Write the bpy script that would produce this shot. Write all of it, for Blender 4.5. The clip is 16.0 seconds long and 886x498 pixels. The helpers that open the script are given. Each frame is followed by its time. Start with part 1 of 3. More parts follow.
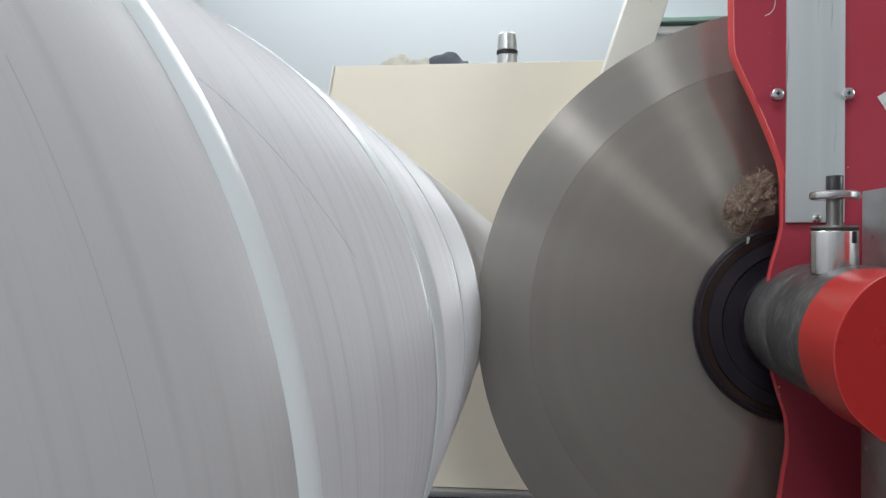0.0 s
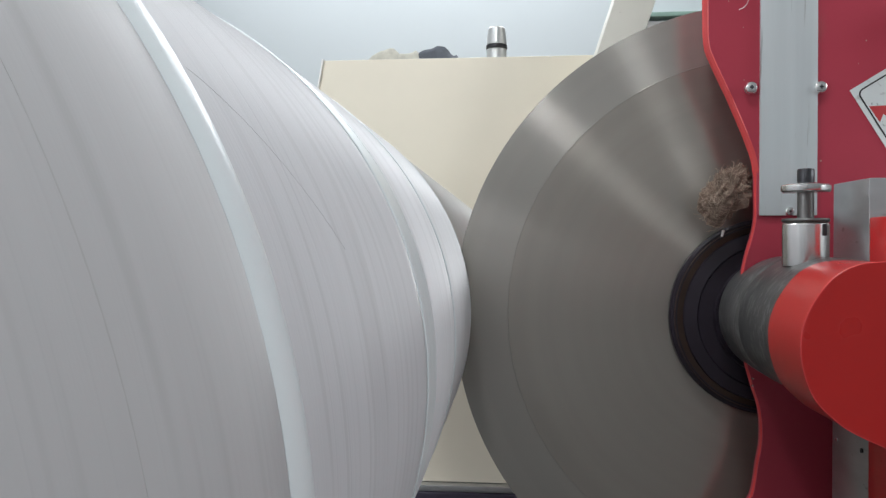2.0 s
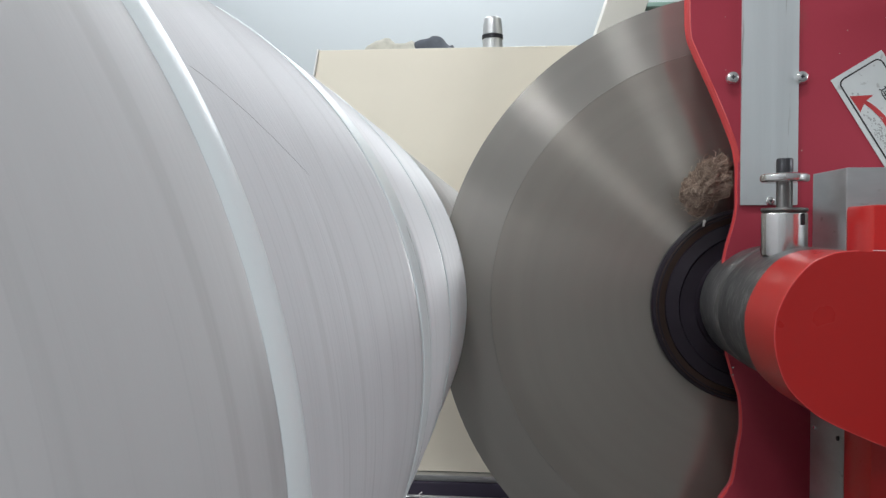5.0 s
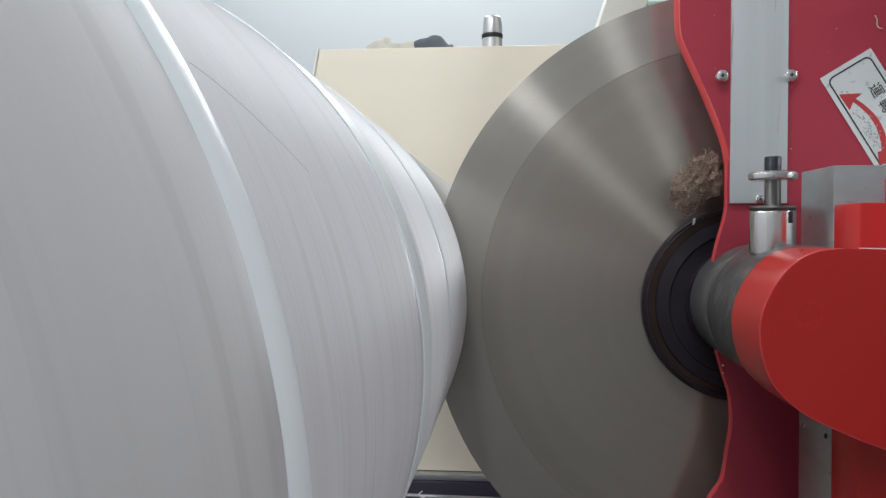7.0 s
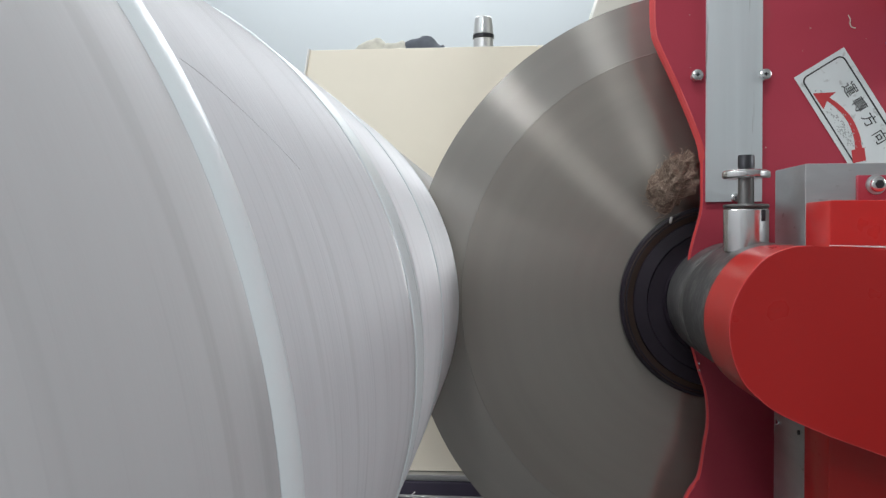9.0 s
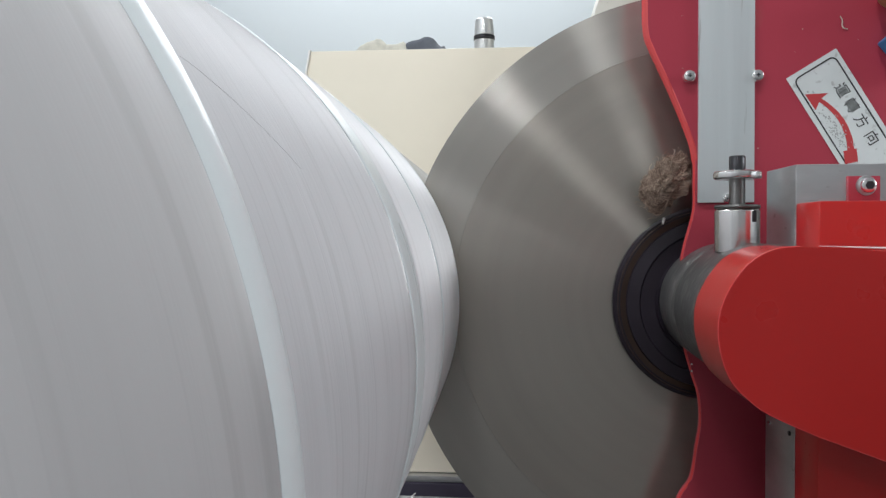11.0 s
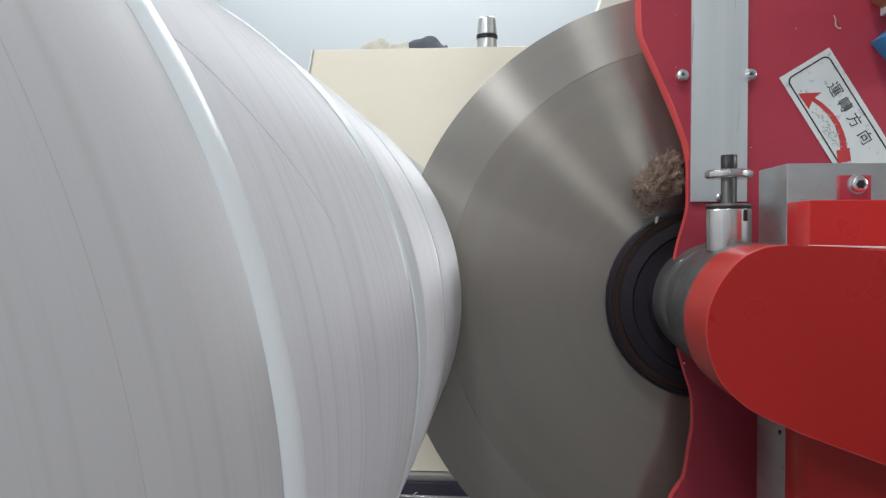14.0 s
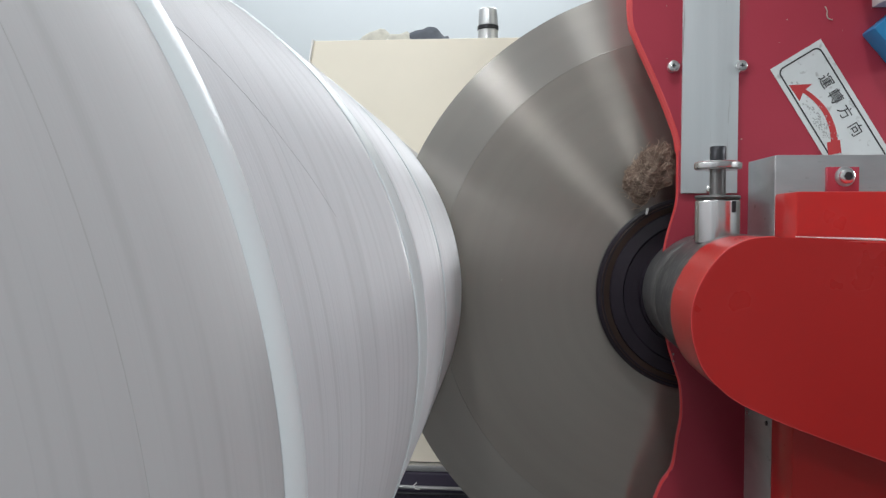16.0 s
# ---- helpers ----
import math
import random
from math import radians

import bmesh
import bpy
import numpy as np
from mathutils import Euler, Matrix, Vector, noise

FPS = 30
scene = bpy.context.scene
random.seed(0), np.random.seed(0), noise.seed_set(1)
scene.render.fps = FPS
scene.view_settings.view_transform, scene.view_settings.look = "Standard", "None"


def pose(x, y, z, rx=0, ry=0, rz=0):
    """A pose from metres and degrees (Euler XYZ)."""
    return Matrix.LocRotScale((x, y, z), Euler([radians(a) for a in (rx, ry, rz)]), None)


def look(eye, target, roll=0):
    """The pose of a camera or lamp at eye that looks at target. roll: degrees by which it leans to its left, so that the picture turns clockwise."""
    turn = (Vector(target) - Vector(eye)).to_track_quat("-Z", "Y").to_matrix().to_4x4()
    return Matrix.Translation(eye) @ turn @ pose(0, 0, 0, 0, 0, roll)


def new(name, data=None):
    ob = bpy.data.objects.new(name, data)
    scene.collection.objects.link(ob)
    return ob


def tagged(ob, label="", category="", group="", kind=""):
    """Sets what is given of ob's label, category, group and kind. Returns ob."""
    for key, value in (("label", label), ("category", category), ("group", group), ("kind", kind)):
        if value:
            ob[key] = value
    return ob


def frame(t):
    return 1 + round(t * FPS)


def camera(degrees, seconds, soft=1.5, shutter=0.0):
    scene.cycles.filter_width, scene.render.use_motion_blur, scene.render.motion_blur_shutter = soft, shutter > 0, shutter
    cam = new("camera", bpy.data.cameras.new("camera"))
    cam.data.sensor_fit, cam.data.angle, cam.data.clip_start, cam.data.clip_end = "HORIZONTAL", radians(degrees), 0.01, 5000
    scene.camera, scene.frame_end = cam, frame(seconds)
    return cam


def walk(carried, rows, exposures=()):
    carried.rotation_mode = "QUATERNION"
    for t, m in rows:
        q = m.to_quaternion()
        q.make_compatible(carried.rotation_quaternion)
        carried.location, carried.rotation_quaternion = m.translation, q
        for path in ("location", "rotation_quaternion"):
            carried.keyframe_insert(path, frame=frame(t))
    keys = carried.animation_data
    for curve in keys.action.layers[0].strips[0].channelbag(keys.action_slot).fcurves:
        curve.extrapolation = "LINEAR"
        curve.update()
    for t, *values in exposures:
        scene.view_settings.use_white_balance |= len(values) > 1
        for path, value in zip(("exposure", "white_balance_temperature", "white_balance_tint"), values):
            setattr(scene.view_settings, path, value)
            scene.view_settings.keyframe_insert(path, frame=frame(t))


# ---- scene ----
EYE = 1.15          # height of the lens over the floor at the start
cam = camera(60, 16.0, soft=1.35)

# seconds, tilt, lean, turn (degrees)
VIEW = [
    (0.0, -0.180, 0.177, 6.018), (0.5, -0.175, 0.190, 6.053), (1.0, -0.264, 0.114, 5.753), (1.5, -0.386, 0.067, 5.497),
    (2.0, -0.548, 0.028, 5.272), (2.5, -0.724, 0.030, 5.076), (3.0, -0.845, 0.030, 4.955), (3.5, -1.009, 0.050, 4.870),
    (4.0, -1.137, 0.060, 4.839), (6.5, -1.263, 0.051, 5.156), (7.0, -1.271, -0.008, 4.942), (7.5, -1.271, -0.050, 4.761),
    (8.0, -1.255, -0.130, 4.555), (8.5, -1.230, -0.175, 4.449), (9.0, -1.213, -0.220, 4.343), (11.5, -1.102, -0.135, 4.437),
    (12.0, -1.101, -0.085, 4.515), (12.5, -1.093, -0.048, 4.608), (13.0, -1.096, -0.026, 4.601), (13.5, -1.129, -0.020, 4.584),
    (14.0, -1.160, -0.034, 4.558), (14.5, -1.216, -0.040, 4.551), (15.0, -1.324, -0.006, 4.513), (15.5, -1.481, 0.041, 4.564),
    (16.0, -1.777, 0.138, 4.576)]
# seconds, travel of the cutting head towards the roll
TRAVEL = [(0.0, 0.0), (0.5, -0.0010), (1.0, -0.0049), (1.5, -0.0087), (2.0, -0.0126), (2.5, -0.0158), (3.0, -0.0188), (3.5, -0.0212), (4.0, -0.0233),
          (6.5, -0.0301), (7.0, -0.0342), (7.5, -0.0378), (8.0, -0.0411), (8.5, -0.0446), (9.0, -0.0475), (11.5, -0.0566), (12.0, -0.0582), (12.5, -0.0597),
          (13.0, -0.0611), (13.5, -0.0624), (14.0, -0.0638), (14.5, -0.0654), (15.0, -0.0667), (15.5, -0.0690), (16.0, -0.0731)]
SINK = 0.0962       # the lens sinks by this share of the head's travel
walk(cam, [(t, pose(0, 0, EYE + SINK * s, 90 + tilt, 0, turn) @ pose(0, 0, 0, 0, 0, lean))
           for (t, tilt, lean, turn), (_, s) in zip(VIEW, TRAVEL)],
     exposures=((0.0, 0.0), (8.0, 0.02), (16.0, 0.09)))

# ---- light: a hall with roof lights and tall windows ----
scene.view_settings.exposure = 0.0
world = bpy.data.worlds.new("sky")
scene.world = world
world.use_nodes = True
wn = world.node_tree
sky = wn.nodes.new("ShaderNodeTexSky")
sky.sky_type, sky.sun_disc, sky.sun_elevation, sky.sun_rotation = "NISHITA", False, radians(50), radians(120)
wn.nodes["Background"].inputs[1].default_value = 0.1
wn.links.new(sky.outputs[0], wn.nodes["Background"].inputs[0])


def window_light(name, m, w, h, power, colour=(0.93, 0.97, 1.0)):
    data = bpy.data.lights.new(name, "AREA")
    data.shape, data.size, data.size_y, data.energy, data.color = "RECTANGLE", w, h, power, colour
    ob = new(name, data)
    ob.matrix_world = m
    return ob


window_light("window_light_south", look((-1.1, -2.98, 3.2), (-1.1, 0, 3.2)), 0.3, 0.3, 15)
window_light("roof_light_mid", look((-0.40, -0.70, 3.98), (-0.40, -0.70, 0)), 0.3, 0.3, 44)
window_light("roof_light_left", look((-1.6, 1.2, 3.98), (-1.6, 1.2, 0)), 0.6, 1.0, 54)
window_light("roof_light_back", look((-0.5, 4.25, 3.98), (-0.5, 4.25, 0)), 3.0, 1.0, 78)
window_light("window_light_north", look((0.1, 4.98, 3.35), (0.1, 0, 3.35)), 1.8, 0.8, 34)
window_light("window_light_west", look((-2.98, -1.6, 2.1), (0, -1.6, 2.1)), 1.3, 0.45, 42)
window_light("window_light_east", look((3.98, -0.3, 2.4), (0, -0.3, 2.4)), 1.4, 1.4, 70)


# ---- materials ----
def mat(name, colour, rough=0.5, metal=0.0, vary=0.08, scale=12.0, bump=0.05, bump_scale=180.0, stretch=(1, 1, 1),
        second=None, amount=0.0, coat=0.0, spec=0.5, detail=4.0):
    m = bpy.data.materials.new(name)
    m.use_nodes = True
    t = m.node_tree
    n, l = t.nodes, t.links
    b = n["Principled BSDF"]
    b.inputs["Roughness"].default_value, b.inputs["Metallic"].default_value = rough, metal
    b.inputs["Coat Weight"].default_value = coat
    b.inputs["Specular IOR Level"].default_value = spec
    co = n.new("ShaderNodeTexCoord")
    mp = n.new("ShaderNodeMapping")
    mp.inputs["Scale"].default_value = stretch
    l.new(co.outputs["Object"], mp.inputs[0])
    n1 = n.new("ShaderNodeTexNoise")
    n1.inputs["Scale"].default_value, n1.inputs["Detail"].default_value = scale, detail
    n2 = n.new("ShaderNodeTexNoise")
    n2.inputs["Scale"].default_value, n2.inputs["Detail"].default_value = bump_scale, 3
    l.new(mp.outputs[0], n1.inputs[0]), l.new(mp.outputs[0], n2.inputs[0])
    ramp = n.new("ShaderNodeValToRGB")
    lo, hi = [c * (1 - vary) for c in colour], [min(1, c * (1 + vary)) for c in colour]
    ramp.color_ramp.elements[0].position, ramp.color_ramp.elements[1].position = 0.2, 0.8
    ramp.color_ramp.elements[0].color, ramp.color_ramp.elements[1].color = (*lo, 1), (*hi, 1)
    l.new(n1.outputs[0], ramp.inputs[0])
    last = ramp.outputs[0]
    if second:
        n3 = n.new("ShaderNodeTexNoise")
        n3.inputs["Scale"].default_value, n3.inputs["Detail"].default_value = scale * 2.3, 8
        l.new(mp.outputs[0], n3.inputs[0])
        r3 = n.new("ShaderNodeValToRGB")
        r3.color_ramp.elements[0].position, r3.color_ramp.elements[1].position = 0.66 - amount, 0.72 - amount * 0.7
        l.new(n3.outputs[0], r3.inputs[0])
        mix = n.new("ShaderNodeMix")
        mix.data_type = "RGBA"
        mix.inputs[7].default_value = (*second, 1)
        l.new(r3.outputs[0], mix.inputs[0]), l.new(last, mix.inputs[6])
        last = mix.outputs[2]
    l.new(last, b.inputs["Base Color"])
    rr = n.new("ShaderNodeMapRange")
    rr.inputs[3].default_value, rr.inputs[4].default_value = max(0.02, rough - 0.07), min(1, rough + 0.07)
    l.new(n2.outputs[0], rr.inputs[0]), l.new(rr.outputs[0], b.inputs["Roughness"])
    if bump:
        bp = n.new("ShaderNodeBump")
        bp.inputs["Strength"].default_value, bp.inputs["Distance"].default_value = bump, 0.002
        l.new(n2.outputs[0], bp.inputs["Height"]), l.new(bp.outputs[0], b.inputs["Normal"])
    return m


def fabric_mat(name, colour, lines=1.0, sheen=0.6):
    """Wound white cloth: fine wavering lines that run round the roll (the roll's axis is local Y)."""
    m = mat(name, colour, rough=0.78, vary=0.06, scale=1.0, stretch=(7, 45, 7), bump=0.0, bump_scale=1.0, spec=0.3)
    t = m.node_tree
    n, l = t.nodes, t.links
    b, co = n["Principled BSDF"], next(k for k in n if k.type == "TEX_COORD")
    mp = n.new("ShaderNodeMapping")
    mp.inputs["Scale"].default_value = (7, 560, 7)
    l.new(co.outputs["Object"], mp.inputs[0])
    fine = n.new("ShaderNodeTexNoise")
    fine.inputs["Scale"].default_value, fine.inputs["Detail"].default_value = 1.0, 3
    l.new(mp.outputs[0], fine.inputs[0])
    grain = n.new("ShaderNodeTexNoise")
    grain.inputs["Scale"].default_value, grain.inputs["Detail"].default_value = 900, 2
    l.new(co.outputs["Object"], grain.inputs[0])
    add = n.new("ShaderNodeMath")
    add.operation, add.inputs[1].default_value = "MULTIPLY_ADD", 0.25
    l.new(grain.outputs[0], add.inputs[0]), l.new(fine.outputs[0], add.inputs[2])
    bp = n.new("ShaderNodeBump")
    bp.inputs["Strength"].default_value, bp.inputs["Distance"].default_value = 0.09 * lines, 0.0012
    l.new(add.outputs[0], bp.inputs["Height"]), l.new(bp.outputs[0], b.inputs["Normal"])
    b.inputs["Sheen Weight"].default_value, b.inputs["Sheen Roughness"].default_value = sheen, 0.27
    # darker threads here and there
    r = n.new("ShaderNodeValToRGB")
    r.color_ramp.elements[0].position, r.color_ramp.elements[1].position = 0.27, 0.42
    r.color_ramp.elements[0].color = (0.72, 0.72, 0.74, 1)
    l.new(fine.outputs[0], r.inputs[0])
    mul = n.new("ShaderNodeMix")
    mul.data_type, mul.blend_type = "RGBA", "MULTIPLY"
    mul.inputs[0].default_value = 0.4 * lines
    old = b.inputs["Base Color"].links[0].from_socket
    l.new(old, mul.inputs[6]), l.new(r.outputs[0], mul.inputs[7]), l.new(mul.outputs[2], b.inputs["Base Color"])
    # wider grey streaks, a finger's width apart, that waver as they run round
    wave = n.new("ShaderNodeMapping")
    wave.inputs["Scale"].default_value = (4, 115, 4)
    l.new(co.outputs["Object"], wave.inputs[0])
    wide = n.new("ShaderNodeTexNoise")
    wide.inputs["Scale"].default_value, wide.inputs["Detail"].default_value = 1.0, 1.5
    l.new(wave.outputs[0], wide.inputs[0])
    band = n.new("ShaderNodeValToRGB")
    band.color_ramp.elements[0].position, band.color_ramp.elements[1].position = 0.36, 0.43
    band.color_ramp.elements[0].color = (0.80, 0.80, 0.79, 1)
    l.new(wide.outputs[0], band.inputs[0])
    tone = n.new("ShaderNodeMix")
    tone.data_type, tone.blend_type = "RGBA", "MULTIPLY"
    tone.inputs[0].default_value = 0.45
    l.new(mul.outputs[2], tone.inputs[6]), l.new(band.outputs[0], tone.inputs[7]), l.new(tone.outputs[2], b.inputs["Base Color"])
    return m


def spun_steel(name, colour, rough, aniso=1.0):
    """Steel turned on a lathe: grooves round local Z."""
    m = bpy.data.materials.new(name)
    m.use_nodes = True
    t = m.node_tree
    n, l = t.nodes, t.links
    b = n["Principled BSDF"]
    b.inputs["Metallic"].default_value, b.inputs["Anisotropic"].default_value = 1.0, aniso
    b.inputs["Roughness"].default_value, b.inputs["Anisotropic Rotation"].default_value = rough, 0.25
    tan = n.new("ShaderNodeTangent")
    tan.direction_type, tan.axis = "RADIAL", "Z"
    l.new(tan.outputs[0], b.inputs["Tangent"])
    co = n.new("ShaderNodeTexCoord")
    sep = n.new("ShaderNodeSeparateXYZ")
    l.new(co.outputs["Object"], sep.inputs[0])
    a = n.new("ShaderNodeMath"); a.operation = "MULTIPLY"
    c = n.new("ShaderNodeMath"); c.operation = "MULTIPLY_ADD"
    q = n.new("ShaderNodeMath"); q.operation = "SQRT"
    l.new(sep.outputs[0], a.inputs[0]), l.new(sep.outputs[0], a.inputs[1])
    l.new(sep.outputs[1], c.inputs[0]), l.new(sep.outputs[1], c.inputs[1]), l.new(a.outputs[0], c.inputs[2])
    l.new(c.outputs[0], q.inputs[0])
    rings = n.new("ShaderNodeTexNoise")
    rings.noise_dimensions = "1D"
    rings.inputs["Scale"].default_value, rings.inputs["Detail"].default_value = 60, 6
    l.new(q.outputs[0], rings.inputs["W"])
    ramp = n.new("ShaderNodeValToRGB")
    ramp.color_ramp.elements[0].position, ramp.color_ramp.elements[1].position = 0.3, 0.7
    ramp.color_ramp.elements[0].color = (*[k * 0.965 for k in colour], 1)
    ramp.color_ramp.elements[1].color = (*colour, 1)
    l.new(rings.outputs[0], ramp.inputs[0]), l.new(ramp.outputs[0], b.inputs["Base Color"])
    rr = n.new("ShaderNodeMapRange")
    rr.inputs[3].default_value, rr.inputs[4].default_value = rough - 0.006, rough + 0.008
    l.new(rings.outputs[0], rr.inputs[0]), l.new(rr.outputs[0], b.inputs["Roughness"])
    # worn, evenly dull share of the surface
    dull = n.new("ShaderNodeBsdfPrincipled")
    dull.inputs["Metallic"].default_value, dull.inputs["Roughness"].default_value = 0.85, 0.7
    l.new(ramp.outputs[0], dull.inputs["Base Color"])
    mix = n.new("ShaderNodeMixShader")
    mix.inputs[0].default_value = 0.44
    l.new(b.outputs[0], mix.inputs[1]), l.new(dull.outputs[0], mix.inputs[2])
    l.new(mix.outputs[0], n["Material Output"].inputs[0])
    return m


# one white cloth: shade painted into the near slice, far slices lightened against shade
CLOTH_SHADED = fabric_mat("white_cloth_near_shaded", (0.478, 0.476, 0.478), 0.45)
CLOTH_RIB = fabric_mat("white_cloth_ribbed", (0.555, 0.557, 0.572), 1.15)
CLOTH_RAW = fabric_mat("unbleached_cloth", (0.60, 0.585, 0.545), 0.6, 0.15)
CLOTH_FAR_LIFTED = fabric_mat("white_cloth_far_lightened", (0.72, 0.725, 0.74), 0.7)
EDGE = mat("roll_edge_film", (0.74, 0.79, 0.80), rough=0.30, vary=0.04, stretch=(3, 60, 3), scale=2, bump=0.02, coat=0.0)
CREASE = mat("crease", (0.37, 0.37, 0.365), rough=0.8, vary=0.1)
FOLD = mat("soft_fold", (0.42, 0.417, 0.412), rough=0.8, vary=0.06)
CARD = mat("grey_card", (0.42, 0.40, 0.37), rough=0.85, vary=0.1)
BLADE = spun_steel("ground_steel", (0.480, 0.446, 0.400), 0.235)
BLADEMID = spun_steel("fine_ground_steel", (0.480, 0.446, 0.400), 0.205)
BEVEL = spun_steel("honed_steel", (0.505, 0.480, 0.440), 0.225)
HUB = mat("black_flange_paint", (0.024, 0.018, 0.026), rough=0.40, vary=0.25, scale=30, bump=0.03, spec=0.3)
RIM = mat("burnt_steel_rim", (0.075, 0.050, 0.040), rough=0.4, metal=0.8, vary=0.2, scale=25)
RED = mat("dull_red_paint", (0.395, 0.040, 0.066), rough=0.42, vary=0.07, scale=7, bump=0.04, bump_scale=260, second=(0.385, 0.052, 0.070), amount=0.02, spec=0.40)
REDARM = mat("gloss_red_paint", (0.50, 0.019, 0.017), rough=0.30, vary=0.05, scale=5, bump=0.012, bump_scale=30, coat=0.12, spec=0.4)
# red paint lightened to carry the highlight on plate and arm edges
RED_EDGE_LIT = mat("red_edge_highlight", (0.62, 0.060, 0.062), rough=0.34, vary=0.06, scale=30)
SLEEVE = mat("worn_black_steel", (0.115, 0.112, 0.113), rough=0.36, metal=0.45, vary=0.4, scale=40, bump=0.12, bump_scale=220,
             stretch=(1, 2.5, 1), second=(0.22, 0.22, 0.215), amount=0.12)
ALU = mat("brushed_aluminium", (0.60, 0.64, 0.65), rough=0.45, metal=0.35, vary=0.05, scale=4, stretch=(30, 30, 1.2), bump=0.04, bump_scale=90,
          second=(0.36, 0.37, 0.36), amount=0.025)
STEEL = mat("milled_steel", (0.50, 0.505, 0.51), rough=0.36, metal=0.9, vary=0.12, scale=24, stretch=(1, 1, 3), bump=0.05, bump_scale=240,
            second=(0.36, 0.35, 0.34), amount=-0.01)
CHROME = mat("polished_steel", (0.84, 0.84, 0.83), rough=0.21, metal=1.0, vary=0.05, scale=40, bump=0.0, bump_scale=25)
DARKSTEEL = mat("oiled_steel", (0.20, 0.195, 0.19), rough=0.34, metal=0.85, vary=0.2, scale=60)
OXIDE = mat("black_oxide", (0.045, 0.045, 0.05), rough=0.38, metal=0.6, vary=0.2, scale=60)
WHITE = mat("sticker_white", (0.66, 0.69, 0.685), rough=0.45, vary=0.04, scale=60, second=(0.48, 0.49, 0.48), amount=0.03)
SCUFF = mat("sticker_scuff", (0.40, 0.415, 0.41), rough=0.7, vary=0.2, scale=300)
INK = mat("sticker_black", (0.03, 0.03, 0.032), rough=0.5, vary=0.1)
SIGNRED = mat("sticker_red", (0.50, 0.045, 0.05), rough=0.5, vary=0.08, scale=80)
LINT = mat("brown_lint", (0.25, 0.182, 0.142), rough=0.95, vary=0.35, scale=120, bump=0.12, bump_scale=300, spec=0.1)
LINTPALE = mat("pale_lint", (0.42, 0.325, 0.26), rough=0.95, vary=0.25, scale=150, bump=0.4, bump_scale=500, spec=0.1)
CREAM = mat("cream_paint", (0.82, 0.755, 0.625), rough=0.5, vary=0.03, scale=5, bump=0.03, bump_scale=60)
CREAMPOST = mat("chipped_cream_paint", (0.64, 0.62, 0.55), rough=0.5, vary=0.05, scale=9, second=(0.16, 0.15, 0.13), amount=0.0)
WALL = mat("pale_wall", (0.57, 0.61, 0.63), rough=0.9, vary=0.02, scale=1.2, bump=0.03, bump_scale=40)
DADO = mat("grey_wall_paint", (0.33, 0.335, 0.34), rough=0.85, vary=0.05, scale=1.5, bump=0.04, bump_scale=40)
CEIL = mat("ceiling_paint", (0.40, 0.41, 0.41), rough=0.9, vary=0.03, scale=2)
FLOOR = mat("grey_concrete", (0.125, 0.122, 0.12), rough=0.7, vary=0.12, scale=3, bump=0.1, bump_scale=60)
BED = mat("dark_bed_paint", (0.035, 0.028, 0.05), rough=0.4, vary=0.2, scale=10)
GREEN = mat("green_rail_paint", (0.22, 0.33, 0.28), rough=0.5, vary=0.06)
TAN = mat("tan_rag", (0.54, 0.52, 0.45), rough=0.95, vary=0.2, scale=40, bump=0.5, bump_scale=300)
DARKRAG = mat("slate_rag", (0.10, 0.11, 0.13), rough=0.95, vary=0.2, scale=40, bump=0.5, bump_scale=300)
BLUE = mat("blue_plastic", (0.02, 0.20, 0.42), rough=0.4, vary=0.06, scale=20)
OCHRE = mat("brass_fitting", (0.42, 0.30, 0.14), rough=0.4, metal=0.6, vary=0.1)
FLASK = mat("flask_steel", (0.72, 0.73, 0.73), rough=0.33, metal=0.7, vary=0.04, scale=30, bump=0.0)
PALE = mat("white_plastic", (0.75, 0.74, 0.72), rough=0.4, vary=0.03)


# ---- builders ----
ORIGIN = {}


def thing(name, at, label, category, group="", kind=""):
    ob = new(name)
    ob.location = at
    ORIGIN[ob] = Vector(at)
    return tagged(ob, label, category, group, kind)


def part(name, bm, material, parent=None, label="", smooth=True, origin=None):
    """Links a bmesh, written in room coordinates, as one mesh under its thing or part."""
    base = ORIGIN[parent] if parent else Vector((0, 0, 0))
    own = Vector(origin) if origin else base
    bmesh.ops.translate(bm, verts=bm.verts, vec=-own)
    bmesh.ops.recalc_face_normals(bm, faces=bm.faces)
    me = bpy.data.meshes.new(name)
    bm.to_mesh(me)
    bm.free()
    me.materials.append(material)
    if smooth:
        me.set_sharp_from_angle(angle=radians(32))
        for f in me.polygons:
            f.use_smooth = True
    ob = new(name, me)
    ob.parent = parent
    ob.location = own - base
    ORIGIN[ob] = own
    return tagged(ob, label)


def solid(bm_in, name, material, label, category, group="", kind="", smooth=True, at=None):
    """One mesh that is a thing of its own."""
    ob = part(name, bm_in, material, None, label, smooth, at)
    return tagged(ob, label, category, group, kind)


def box(x0, x1, y0, y1, z0, z1, bevel=0.0, bm=None, seg=2):
    bm = bm or bmesh.new()
    made = bmesh.ops.create_cube(bm, size=1)["verts"]
    bmesh.ops.scale(bm, verts=made, vec=(x1 - x0, y1 - y0, z1 - z0))
    bmesh.ops.translate(bm, verts=made, vec=((x0 + x1) / 2, (y0 + y1) / 2, EYE + (z0 + z1) / 2))
    if bevel:
        edges = list({e for v in made for e in v.link_edges})
        bmesh.ops.bevel(bm, geom=edges, offset=bevel, segments=seg, affect="EDGES", profile=0.6)
    return bm


